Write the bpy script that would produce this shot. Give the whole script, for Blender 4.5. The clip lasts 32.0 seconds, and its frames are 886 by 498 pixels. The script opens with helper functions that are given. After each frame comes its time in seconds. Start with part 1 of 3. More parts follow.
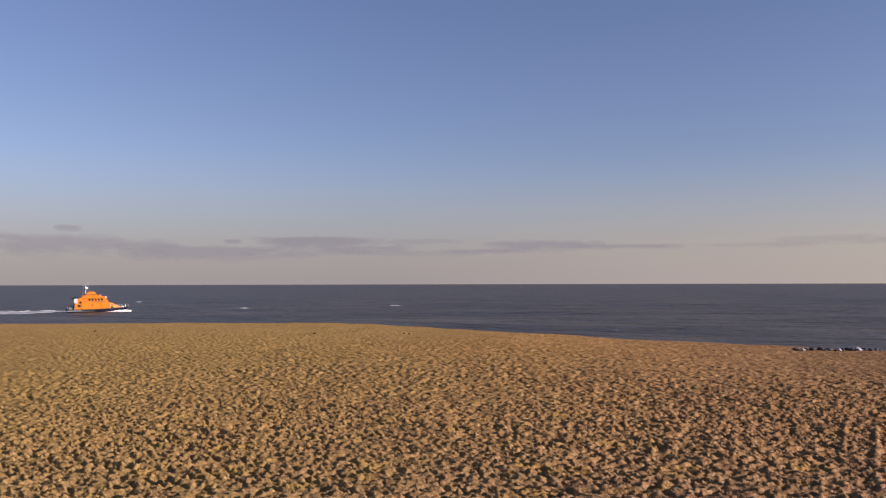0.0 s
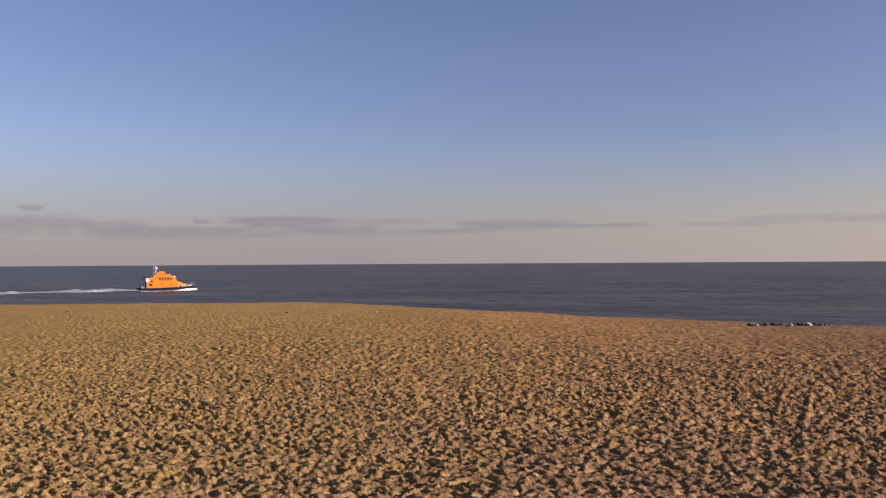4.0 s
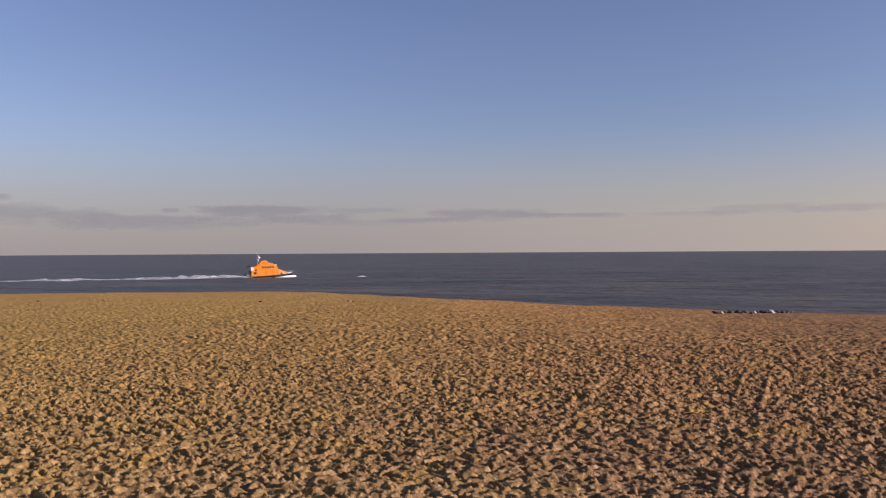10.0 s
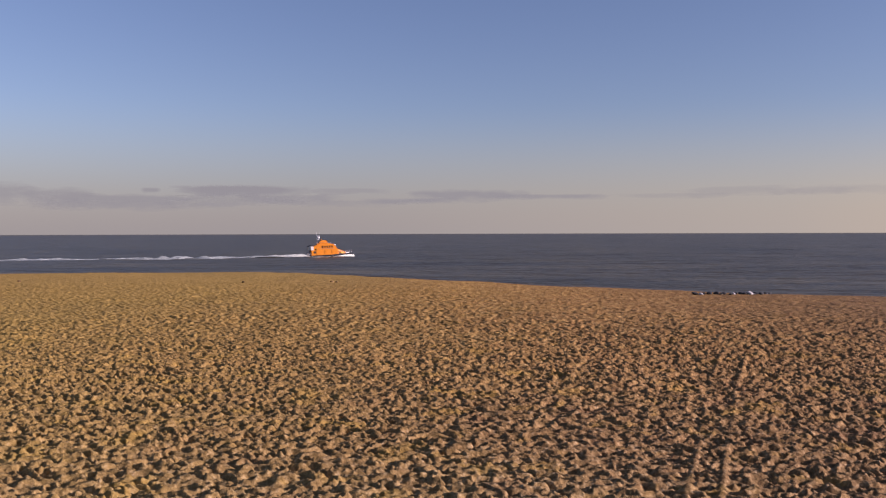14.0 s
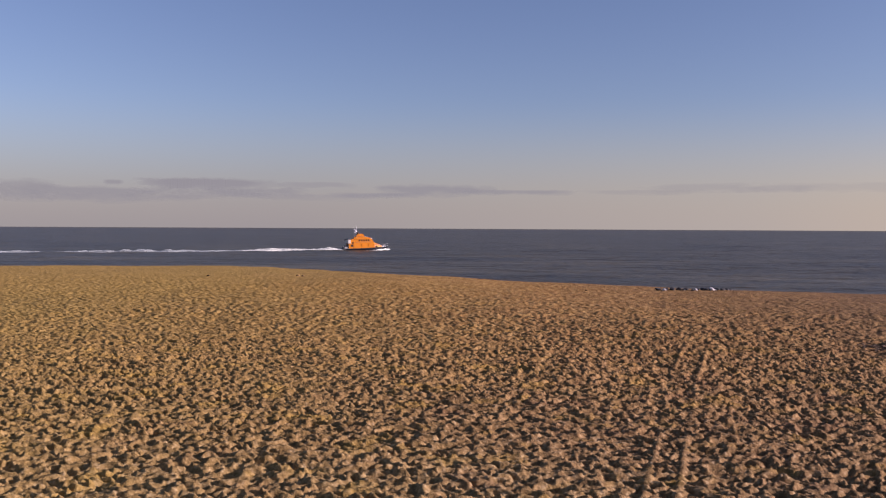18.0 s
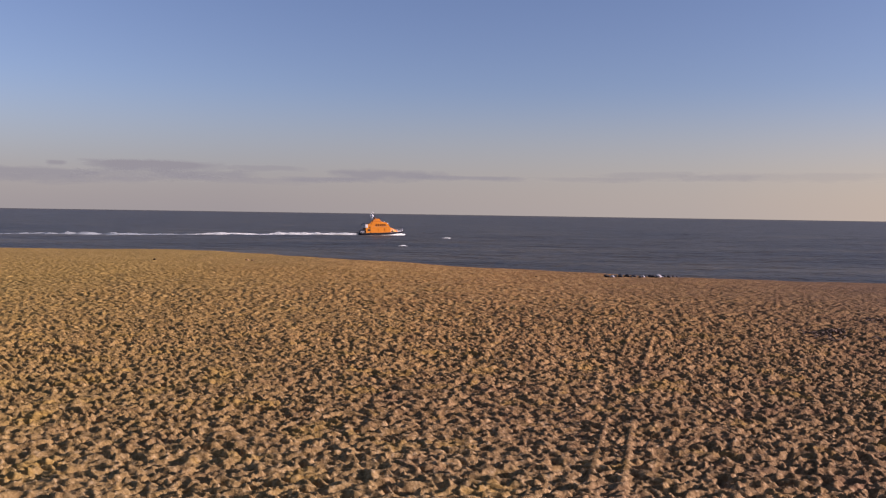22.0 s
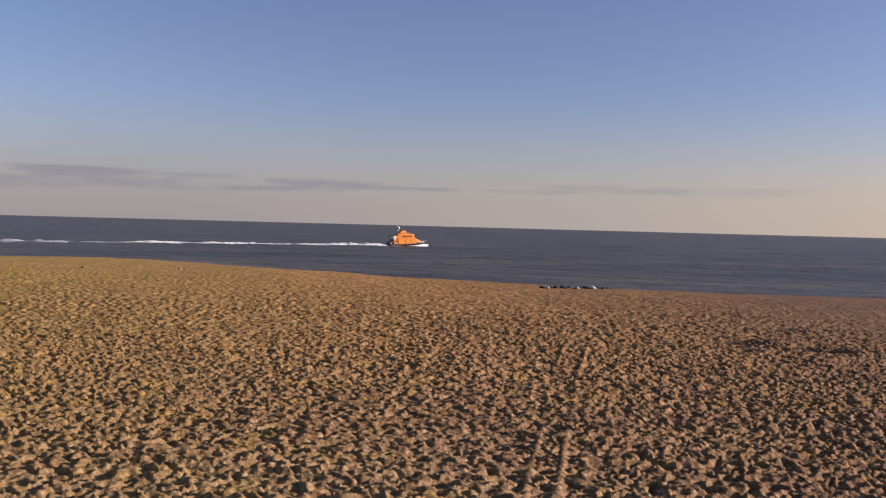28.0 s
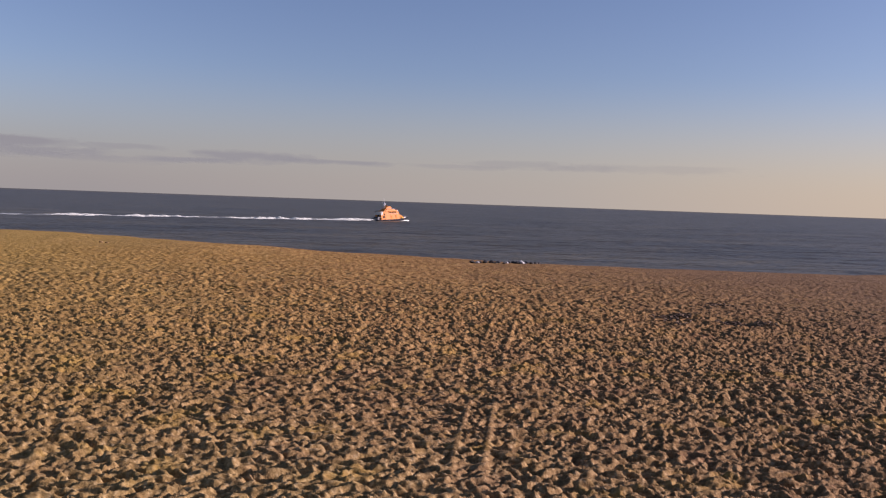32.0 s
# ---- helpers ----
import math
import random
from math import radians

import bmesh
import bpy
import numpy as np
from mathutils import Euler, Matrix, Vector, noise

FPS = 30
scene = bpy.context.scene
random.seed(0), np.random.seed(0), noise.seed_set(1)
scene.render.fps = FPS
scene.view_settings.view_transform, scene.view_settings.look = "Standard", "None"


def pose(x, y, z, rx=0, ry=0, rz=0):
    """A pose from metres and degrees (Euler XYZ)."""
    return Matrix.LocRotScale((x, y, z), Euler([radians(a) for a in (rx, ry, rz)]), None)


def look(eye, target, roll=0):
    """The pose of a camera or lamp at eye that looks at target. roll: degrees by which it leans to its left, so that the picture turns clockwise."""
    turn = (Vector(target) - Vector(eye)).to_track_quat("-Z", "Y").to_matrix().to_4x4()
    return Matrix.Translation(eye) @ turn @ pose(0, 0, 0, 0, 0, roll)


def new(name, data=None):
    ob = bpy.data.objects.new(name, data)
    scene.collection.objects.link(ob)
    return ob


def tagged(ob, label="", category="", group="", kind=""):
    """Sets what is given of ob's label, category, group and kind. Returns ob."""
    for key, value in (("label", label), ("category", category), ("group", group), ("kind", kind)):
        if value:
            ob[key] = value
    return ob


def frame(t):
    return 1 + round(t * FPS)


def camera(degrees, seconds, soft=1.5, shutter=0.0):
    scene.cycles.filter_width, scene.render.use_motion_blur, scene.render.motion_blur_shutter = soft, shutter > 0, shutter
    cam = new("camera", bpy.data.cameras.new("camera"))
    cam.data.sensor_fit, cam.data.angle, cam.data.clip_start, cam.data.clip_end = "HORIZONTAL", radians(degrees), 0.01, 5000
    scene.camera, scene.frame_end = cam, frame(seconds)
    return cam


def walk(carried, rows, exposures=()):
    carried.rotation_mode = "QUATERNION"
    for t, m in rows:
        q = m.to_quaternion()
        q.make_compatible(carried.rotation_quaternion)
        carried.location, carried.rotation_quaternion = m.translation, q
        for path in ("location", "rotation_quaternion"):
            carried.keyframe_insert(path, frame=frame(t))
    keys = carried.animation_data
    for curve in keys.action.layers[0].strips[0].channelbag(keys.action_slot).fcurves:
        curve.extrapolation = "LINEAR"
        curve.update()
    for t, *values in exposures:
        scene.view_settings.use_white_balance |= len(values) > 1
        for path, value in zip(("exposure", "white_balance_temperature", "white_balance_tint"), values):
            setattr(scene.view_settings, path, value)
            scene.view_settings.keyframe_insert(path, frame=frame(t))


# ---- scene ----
# The beach is z = 0, the sea lies SEA below it, the lens is EYE above it.
SEA = -2.5
EYE = 3.5

cam = camera(55.57, 32.0, soft=1.2)
PATH = [
    (0.0, pose(-0.456, 2.104, 3.500, 92.331, 0.133, 10.889)),
    (0.5, pose(-0.415, 2.025, 3.500, 92.353, 0.117, 10.975)),
    (1.0, pose(-0.366, 1.910, 3.500, 92.269, 0.247, 11.022)),
    (1.5, pose(-0.311, 1.743, 3.500, 91.965, 0.251, 10.656)),
    (2.0, pose(-0.256, 1.537, 3.500, 91.619, 0.327, 10.288)),
    (2.5, pose(-0.211, 1.317, 3.500, 91.409, 0.325, 9.830)),
    (3.0, pose(-0.179, 1.110, 3.500, 91.182, 0.460, 9.485)),
    (3.5, pose(-0.160, 0.931, 3.500, 91.042, 0.384, 9.154)),
    (5.5, pose(-0.150, 0.791, 3.500, 90.686, 0.454, 8.485)),
    (6.0, pose(-0.147, 0.692, 3.500, 90.666, 0.440, 8.423)),
    (6.5, pose(-0.145, 0.621, 3.500, 90.663, 0.511, 8.330)),
    (7.0, pose(-0.143, 0.558, 3.500, 90.655, 0.466, 8.305)),
    (7.5, pose(-0.139, 0.487, 3.500, 90.496, 0.473, 7.986)),
    (8.0, pose(-0.134, 0.410, 3.500, 90.365, 0.421, 7.688)),
    (8.5, pose(-0.129, 0.335, 3.500, 90.279, 0.430, 7.459)),
    (9.0, pose(-0.123, 0.274, 3.500, 90.242, 0.334, 7.247)),
    (9.5, pose(-0.119, 0.229, 3.500, 90.172, 0.364, 7.080)),
    (10.0, pose(-0.115, 0.199, 3.500, 90.189, 0.342, 6.969)),
    (10.5, pose(-0.114, 0.180, 3.500, 90.163, 0.311, 6.843)),
    (11.0, pose(-0.115, 0.168, 3.500, 90.079, 0.217, 6.755)),
    (11.5, pose(-0.118, 0.160, 3.500, 89.902, 0.248, 6.661)),
    (12.0, pose(-0.123, 0.151, 3.500, 89.728, 0.194, 6.534)),
    (12.5, pose(-0.126, 0.134, 3.500, 89.557, 0.225, 6.430)),
    (13.0, pose(-0.125, 0.100, 3.500, 89.407, 0.152, 6.350)),
    (13.5, pose(-0.121, 0.050, 3.500, 89.108, 0.210, 6.047)),
    (14.0, pose(-0.116, -0.008, 3.500, 88.893, 0.153, 5.788)),
    (14.5, pose(-0.111, -0.063, 3.500, 88.657, 0.179, 5.473)),
    (16.5, pose(-0.108, -0.104, 3.500, 88.439, -0.073, 4.327)),
    (17.0, pose(-0.106, -0.131, 3.500, 88.473, -0.175, 4.056)),
    (17.5, pose(-0.105, -0.144, 3.500, 88.482, -0.240, 3.814)),
    (18.0, pose(-0.104, -0.149, 3.500, 88.546, -0.285, 3.534)),
    (18.5, pose(-0.104, -0.148, 3.500, 88.503, -0.419, 3.254)),
    (19.0, pose(-0.104, -0.142, 3.500, 88.461, -0.479, 2.956)),
    (19.5, pose(-0.103, -0.133, 3.500, 88.299, -0.555, 2.682)),
    (20.0, pose(-0.100, -0.122, 3.500, 88.038, -0.595, 2.311)),
    (20.5, pose(-0.097, -0.113, 3.500, 87.631, -0.643, 1.845)),
    (21.0, pose(-0.095, -0.107, 3.500, 87.440, -0.698, 1.297)),
    (21.5, pose(-0.092, -0.107, 3.500, 87.436, -0.776, 0.791)),
    (22.0, pose(-0.092, -0.110, 3.500, 87.588, -0.878, 0.254)),
    (22.5, pose(-0.093, -0.116, 3.500, 87.702, -0.943, -0.279)),
    (23.0, pose(-0.097, -0.122, 3.500, 87.857, -1.066, -0.832)),
    (23.5, pose(-0.103, -0.127, 3.500, 87.963, -1.155, -1.419)),
    (24.0, pose(-0.110, -0.131, 3.500, 88.129, -1.307, -1.974)),
    (24.5, pose(-0.116, -0.131, 3.500, 88.209, -1.359, -2.349)),
    (26.5, pose(-0.119, -0.130, 3.500, 88.625, -1.404, -2.841)),
    (27.0, pose(-0.118, -0.128, 3.500, 88.724, -1.412, -3.127)),
    (27.5, pose(-0.114, -0.124, 3.500, 88.642, -1.473, -3.539)),
    (28.0, pose(-0.106, -0.120, 3.500, 88.390, -1.502, -4.010)),
    (28.5, pose(-0.099, -0.116, 3.500, 88.142, -1.566, -4.567)),
    (29.0, pose(-0.094, -0.111, 3.500, 87.886, -1.605, -5.127)),
    (29.5, pose(-0.093, -0.107, 3.500, 87.611, -1.658, -5.776)),
    (30.0, pose(-0.093, -0.105, 3.500, 87.361, -1.689, -6.380)),
    (30.5, pose(-0.092, -0.105, 3.500, 87.088, -1.791, -7.004)),
    (31.0, pose(-0.088, -0.108, 3.500, 86.956, -1.858, -7.570)),
    (31.5, pose(-0.082, -0.114, 3.500, 86.845, -1.871, -8.143)),
    (32.0, pose(-0.074, -0.121, 3.500, 86.804, -1.996, -8.709)),
]
walk(cam, PATH, exposures=[(0.0, 0.60, 6600.0, 38.0), (12.0, 0.60, 6600.0, 38.0), (20.0, 0.60, 6500.0, 39.0), (32.0, 0.60, 6500.0, 36.0)])

# ---- light ----
SUN_AZ, SUN_EL = 98.0, 15.5          # clockwise from +y, above the horizon
world = bpy.data.worlds.new("sky")
scene.world = world
world.use_nodes = True
wn = world.node_tree
sky = wn.nodes.new("ShaderNodeTexSky")
sky.sky_type = "NISHITA"
sky.sun_disc = False
sky.sun_elevation = radians(SUN_EL)
sky.sun_rotation = radians(SUN_AZ)
sky.altitude = 0
sky.air_density, sky.dust_density, sky.ozone_density = 1.0, 0.8, 3.2
wn.links.new(sky.outputs[0], wn.nodes["Background"].inputs[0])
wn.nodes["Background"].inputs[1].default_value = 0.078

lamp = bpy.data.lights.new("sun", "SUN")
lamp.energy, lamp.angle, lamp.color = 5.0, radians(0.6), (1.0, 0.95, 0.93)
sun = new("sun", lamp)
to_sun = Vector((math.sin(radians(SUN_AZ)) * math.cos(radians(SUN_EL)), math.cos(radians(SUN_AZ)) * math.cos(radians(SUN_EL)), math.sin(radians(SUN_EL))))
sun.matrix_basis = look(to_sun * 60, (0, 0, 0))


# ---- materials ----
def material(name, rough=0.6, metal=0.0, color=(0.5, 0.5, 0.5)):
    m = bpy.data.materials.new(name)
    m.use_nodes = True
    b = m.node_tree.nodes["Principled BSDF"]
    b.inputs["Roughness"].default_value, b.inputs["Metallic"].default_value = rough, metal
    b.inputs["Base Color"].default_value = (*color, 1)
    return m, m.node_tree, b


def node(tree, kind, **values):
    n = tree.nodes.new("ShaderNode" + kind)
    for key, value in values.items():
        n.inputs[key.replace("_", " ")].default_value = value
    return n


def ramp(tree, source, stops):
    r = tree.nodes.new("ShaderNodeValToRGB")
    while len(r.color_ramp.elements) < len(stops):
        r.color_ramp.elements.new(0.5)
    for e, (p, c) in zip(r.color_ramp.elements, stops):
        e.position, e.color = p, (*c, 1)
    tree.links.new(source, r.inputs[0])
    return r.outputs[0]


def mixed(tree, factor, a, b, kind="MIX"):
    m = tree.nodes.new("ShaderNodeMix")
    m.data_type, m.blend_type = "RGBA", kind
    for socket, value in ((m.inputs[0], factor), (m.inputs[6], a), (m.inputs[7], b)):
        if isinstance(value, bpy.types.NodeSocket):
            tree.links.new(value, socket)
        elif isinstance(value, tuple):
            socket.default_value = (*value, 1)
        else:
            socket.default_value = value
    return m.outputs[2]


def bump(tree, b, height, strength, distance):
    n = node(tree, "Bump", Strength=strength, Distance=distance)
    tree.links.new(height, n.inputs["Height"])
    tree.links.new(n.outputs[0], b.inputs["Normal"])
    return n


def object_noise(tree, scale, detail=4.0, rough=0.55, stretch=None):
    tc = tree.nodes.new("ShaderNodeTexCoord")
    n = node(tree, "TexNoise", Scale=scale, Detail=detail, Roughness=rough)
    source = tc.outputs["Object"]
    if stretch:
        mp = tree.nodes.new("ShaderNodeMapping")
        mp.inputs["Scale"].default_value = stretch
        tree.links.new(source, mp.inputs[0])
        source = mp.outputs[0]
    tree.links.new(source, n.inputs["Vector"])
    return n.outputs["Fac"]


def between(tree, source, low, high, top=1.0):
    """How far a value lies from low to high, as 0 to top."""
    r = node(tree, "MapRange")
    r.inputs["From Min"].default_value, r.inputs["From Max"].default_value, r.inputs["To Max"].default_value = low, high, top
    tree.links.new(source, r.inputs[0])
    return r.outputs[0]


def times(tree, a, b):
    m = node(tree, "Math")
    m.operation = "MULTIPLY"
    tree.links.new(a, m.inputs[0])
    tree.links.new(b, m.inputs[1])
    return m.outputs[0]


def sand_material():
    m, t, b = material("dry_sand", 0.95)
    fine, small, mid, wide = object_noise(t, 46, 5, 0.7), object_noise(t, 13, 4, 0.6), object_noise(t, 4.5, 5), object_noise(t, 0.16, 5, 0.6)
    c = ramp(t, mid, [(0.3, (0.122, 0.070, 0.031)), (0.5, (0.203, 0.121, 0.053)), (0.72, (0.320, 0.206, 0.100))])
    c = mixed(t, 0.5, c, ramp(t, wide, [(0.32, (0.189, 0.099, 0.044)), (0.5, (0.205, 0.120, 0.048)), (0.68, (0.242, 0.167, 0.050))]))
    c = mixed(t, 0.45, c, ramp(t, fine, [(0.34, (0.082, 0.044, 0.021)), (0.66, (0.388, 0.241, 0.112))]))
    # clods of paler sand among brown ones; the contrast also paints sunlit rims
    c = mixed(t, 0.55, c, ramp(t, small, [(0.34, (0.046, 0.022, 0.010)), (0.47, (0.167, 0.096, 0.035)), (0.60, (0.350, 0.219, 0.098)), (0.70, (0.520, 0.375, 0.215))]))
    # patches of coarser yellow sand and of reddish shell
    patch = object_noise(t, 0.75, 4, 0.6)
    c = mixed(t, ramp(t, patch, [(0.55, (0, 0, 0)), (0.66, (0.62, 0.62, 0.62))]), c, (0.299, 0.177, 0.035))
    c = mixed(t, ramp(t, patch, [(0.34, (0.5, 0.5, 0.5)), (0.44, (0, 0, 0))]), c, (0.184, 0.093, 0.049))
    geo = t.nodes.new("ShaderNodeNewGeometry")
    sep = t.nodes.new("ShaderNodeSeparateXYZ")
    t.links.new(geo.outputs["Position"], sep.inputs[0])
    # cream-coloured sand at the near end of the beach, fading out to the east
    c = mixed(t, times(t, between(t, sep.outputs[1], 14.5, 9.0, 0.36), between(t, sep.outputs[0], 7.0, 0.0)), c, ramp(t, small, [(0.36, (0.19, 0.122, 0.048)), (0.5, (0.35, 0.245, 0.098)), (0.66, (0.56, 0.43, 0.21))]))
    # paler towards the crest, painting in the brighter light out there; yellower to the west
    c = mixed(t, between(t, sep.outputs[1], 16.0, 50.0, 0.62), c, (0.525, 0.250, 0.052))
    # brown streaks drawn out down to the water: shade of far hollows, painted on
    shade_streaks = ramp(t, object_noise(t, 3.4, 4, 0.6, (1, 0.3, 1)), [(0.36, (0.075, 0.036, 0.013)), (0.5, (0.270, 0.152, 0.048)), (0.64, (0.520, 0.330, 0.120))])
    c = mixed(t, between(t, sep.outputs[1], 12.0, 30.0, 0.45), c, shade_streaks)
    edge = node(t, "Math")
    edge.operation = "MULTIPLY_ADD"
    edge.inputs[1].default_value = 16.0
    t.links.new(object_noise(t, 0.11, 4, 0.6), edge.inputs[0])
    t.links.new(sep.outputs[0], edge.inputs[2])
    c = mixed(t, between(t, edge.outputs[0], 10.0, -12.0, 0.54), c, (0.370, 0.254, 0.058))
    # browner to the east: the fuller shade on that side, put into the colour
    east_shade = times(t, between(t, edge.outputs[0], 9.0, 30.0, 0.74), between(t, sep.outputs[1], 5.0, 20.0))
    c = mixed(t, east_shade, c, (0.122, 0.068, 0.036))
    # the wet strip where the waves run up
    c = mixed(t, between(t, sep.outputs[2], -0.25, -1.1), c, (0.098, 0.059, 0.032))
    t.links.new(c, b.inputs["Base Color"])
    b.inputs["Specular IOR Level"].default_value = 0.15
    grain = object_noise(t, 28, 6, 0.65)
    lump = node(t, "Math")
    lump.operation = "MULTIPLY_ADD"
    t.links.new(object_noise(t, 6.5, 3, 0.6), lump.inputs[0])
    lump.inputs[1].default_value = 1.5
    t.links.new(grain, lump.inputs[2])
    bump(t, b, lump.outputs[0], 0.75, 0.03)
    return m


def sea_material():
    m, t, b = material("sea_water", 0.40, color=(0.040, 0.043, 0.050))
    b.inputs["IOR"].default_value = 1.33
    wide = object_noise(t, 0.02, 3, 0.5, (1, 2.5, 1))
    t.links.new(ramp(t, wide, [(0.32, (0.047, 0.040, 0.023)), (0.5, (0.070, 0.059, 0.034)), (0.68, (0.105, 0.088, 0.050))]), b.inputs["Base Color"])
    swell = object_noise(t, 0.16, 3, 0.55, (0.45, 1.6, 1))
    chop = object_noise(t, 1.1, 4, 0.55, (0.6, 1.4, 1))
    both = node(t, "Math")
    both.operation = "MULTIPLY_ADD"
    t.links.new(swell, both.inputs[0])
    both.inputs[1].default_value = 3.0
    t.links.new(chop, both.inputs[2])
    bump(t, b, both.outputs[0], 0.46, 1.0)
    return m


def foam_material(name, tint, uneven=False):
    m, t, b = material(name, 0.85, color=tint)
    n = object_noise(t, 2.6, 5, 0.6)
    c = ramp(t, n, [(0.32, tuple(0.55 * v for v in tint)), (0.5, tint), (0.8, tuple(1.35 * v for v in tint))])
    if uneven:
        info = t.nodes.new("ShaderNodeObjectInfo")
        c = mixed(t, info.outputs["Random"], c, tuple(0.75 * v for v in tint))
    t.links.new(c, b.inputs["Base Color"])
    bump(t, b, object_noise(t, 7, 4), 0.8, 0.15)
    return m


def painted(name, color, rough=0.35, dirt=0.25, gloss=0.35):
    m, t, b = material(name, rough, color=color)
    n = object_noise(t, 1.7, 5, 0.65)
    t.links.new(mixed(t, ramp(t, n, [(0.45, (0, 0, 0)), (0.85, (dirt, dirt, dirt))]), color, tuple(0.6 * v + 0.004 for v in color)), b.inputs["Base Color"])
    b.inputs["Specular IOR Level"].default_value = gloss
    bump(t, b, object_noise(t, 12, 3), 0.12, 0.01)
    return m


def rock_material(name, dark, light):
    m, t, b = material(name, 0.8)
    n = object_noise(t, 4.5, 6, 0.65)
    t.links.new(ramp(t, n, [(0.3, dark), (0.62, light)]), b.inputs["Base Color"])
    b.inputs["Specular IOR Level"].default_value = 0.2
    bump(t, b, object_noise(t, 14, 5), 0.7, 0.05)
    return m


def cloud_material():
    m = bpy.data.materials.new("cloud")
    m.use_nodes = True
    t = m.node_tree
    t.nodes.clear()
    out, mix = t.nodes.new("ShaderNodeOutputMaterial"), t.nodes.new("ShaderNodeMixShader")
    clear, glow = t.nodes.new("ShaderNodeBsdfTransparent"), node(t, "Emission", Color=(0.180, 0.199, 0.193, 1), Strength=1.0)
    uv = t.nodes.new("ShaderNodeUVMap")
    uv.uv_map = "uv"
    place = t.nodes.new("ShaderNodeTexCoord")
    # ragged by the real place, so that wide and narrow banks have the same grain
    streak = t.nodes.new("ShaderNodeMapping")
    streak.inputs["Scale"].default_value = (0.0065, 0.0065, 0.030)
    t.links.new(place.outputs["Object"], streak.inputs[0])
    n = node(t, "TexNoise", Scale=1.0, Detail=6.0, Roughness=0.58)
    t.links.new(streak.outputs[0], n.inputs["Vector"])
    sep = t.nodes.new("ShaderNodeSeparateXYZ")
    t.links.new(uv.outputs[0], sep.inputs[0])
    # the rim: crisp along the top, frayed below and at the ends
    across = node(t, "Math")
    across.operation = "ABSOLUTE"
    t.links.new(sep.outputs[0], across.inputs[0])
    rim = times(t, between(t, across.outputs[0], 1.0, 0.45), between(t, sep.outputs[1], 1.0, 0.45))
    rim = times(t, rim, between(t, sep.outputs[1], -1.0, 0.1))
    ragged = node(t, "Math")
    ragged.operation = "MULTIPLY_ADD"
    ragged.inputs[1].default_value = 0.62
    t.links.new(rim, ragged.inputs[0])
    t.links.new(n.outputs["Fac"], ragged.inputs[2])
    body = between(t, ragged.outputs[0], 0.62, 1.06)
    info = t.nodes.new("ShaderNodeObjectInfo")
    thick = t.nodes.new("ShaderNodeSeparateColor")
    t.links.new(info.outputs["Color"], thick.inputs[0])
    t.links.new(times(t, body, thick.outputs[0]), mix.inputs[0])
    t.links.new(clear.outputs[0], mix.inputs[1])
    t.links.new(glow.outputs[0], mix.inputs[2])
    t.links.new(mix.outputs[0], out.inputs[0])
    return m


SAND, WATER = sand_material(), sea_material()
FOAM = foam_material("foam", (0.64, 0.65, 0.55))
THINFOAM = foam_material("thin_foam", (0.35, 0.385, 0.355), True)
ORANGE = painted("orange_paint", (0.53, 0.168, 0.008), 0.46, 0.25, 0.16)
NAVY = painted("navy_paint", (0.009, 0.010, 0.016), 0.4, 0.25, 0.2)
RED = painted("red_bottom_paint", (0.16, 0.045, 0.028), 0.6)
WHITE = painted("white_paint", (0.62, 0.62, 0.60), 0.45, 0.25, 0.25)
YELLOW = painted("yellow_canister", (0.50, 0.30, 0.03), 0.5)
PALEGREY = painted("pale_grey_paint", (0.50, 0.47, 0.42), 0.6)
GREYDECK = painted("grey_deck_paint", (0.13, 0.13, 0.13), 0.8)
RUBBER = painted("black_rubber", (0.02, 0.02, 0.02), 0.8)
STEEL = material("stainless_steel", 0.35, 1.0, (0.34, 0.34, 0.34))[0]
GLASS = material("dark_window_glass", 0.06, 0.0, (0.012, 0.014, 0.018))[0]
DARKROCK = rock_material("dark_rock", (0.018, 0.018, 0.02), (0.07, 0.068, 0.065))
PALEROCK = rock_material("pale_rock", (0.20, 0.19, 0.18), (0.50, 0.48, 0.45))
SANDSTONE = rock_material("sandy_stone", (0.11, 0.065, 0.028), (0.26, 0.165, 0.070))
BROWNSTONE = rock_material("brown_stone", (0.045, 0.026, 0.013), (0.11, 0.065, 0.032))
WEED = rock_material("dried_seaweed", (0.070, 0.045, 0.030), (0.17, 0.115, 0.072))
CLOUD = cloud_material()


# ---- mesh helpers ----
def mesh_object(name, verts, faces, mat, parent=None, smooth=False):
    me = bpy.data.meshes.new(name)
    me.from_pydata(verts, [], faces)
    me.materials.append(mat)
    if smooth:
        me.polygons.foreach_set("use_smooth", [True] * len(me.polygons))
    me.update()
    ob = new(name, me)
    ob.parent = parent
    return ob


def part(name, bm, mat, parent, label="", smooth=False):
    bmesh.ops.recalc_face_normals(bm, faces=bm.faces)
    me = bpy.data.meshes.new(name)
    bm.to_mesh(me)
    bm.free()
    me.materials.append(mat)
    if smooth:
        me.polygons.foreach_set("use_smooth", [True] * len(me.polygons))
    ob = new(name, me)
    ob.parent = parent
    return tagged(ob, label=label)


def block(x0, x1, y0, y1, z0, z1, bevel=0.0, shear=0.0):
    """A box with bevelled edges; shear moves its top forward."""
    bm = bmesh.new()
    bmesh.ops.create_cube(bm, size=1)
    for v in bm.verts:
        up = v.co.z > 0
        v.co = Vector(((x0, x1)[v.co.x > 0] + shear * up, (y0, y1)[v.co.y > 0], (z0, z1)[up]))
    if bevel:
        bmesh.ops.bevel(bm, geom=list(bm.edges), offset=bevel, segments=2, affect="EDGES")
    return bm


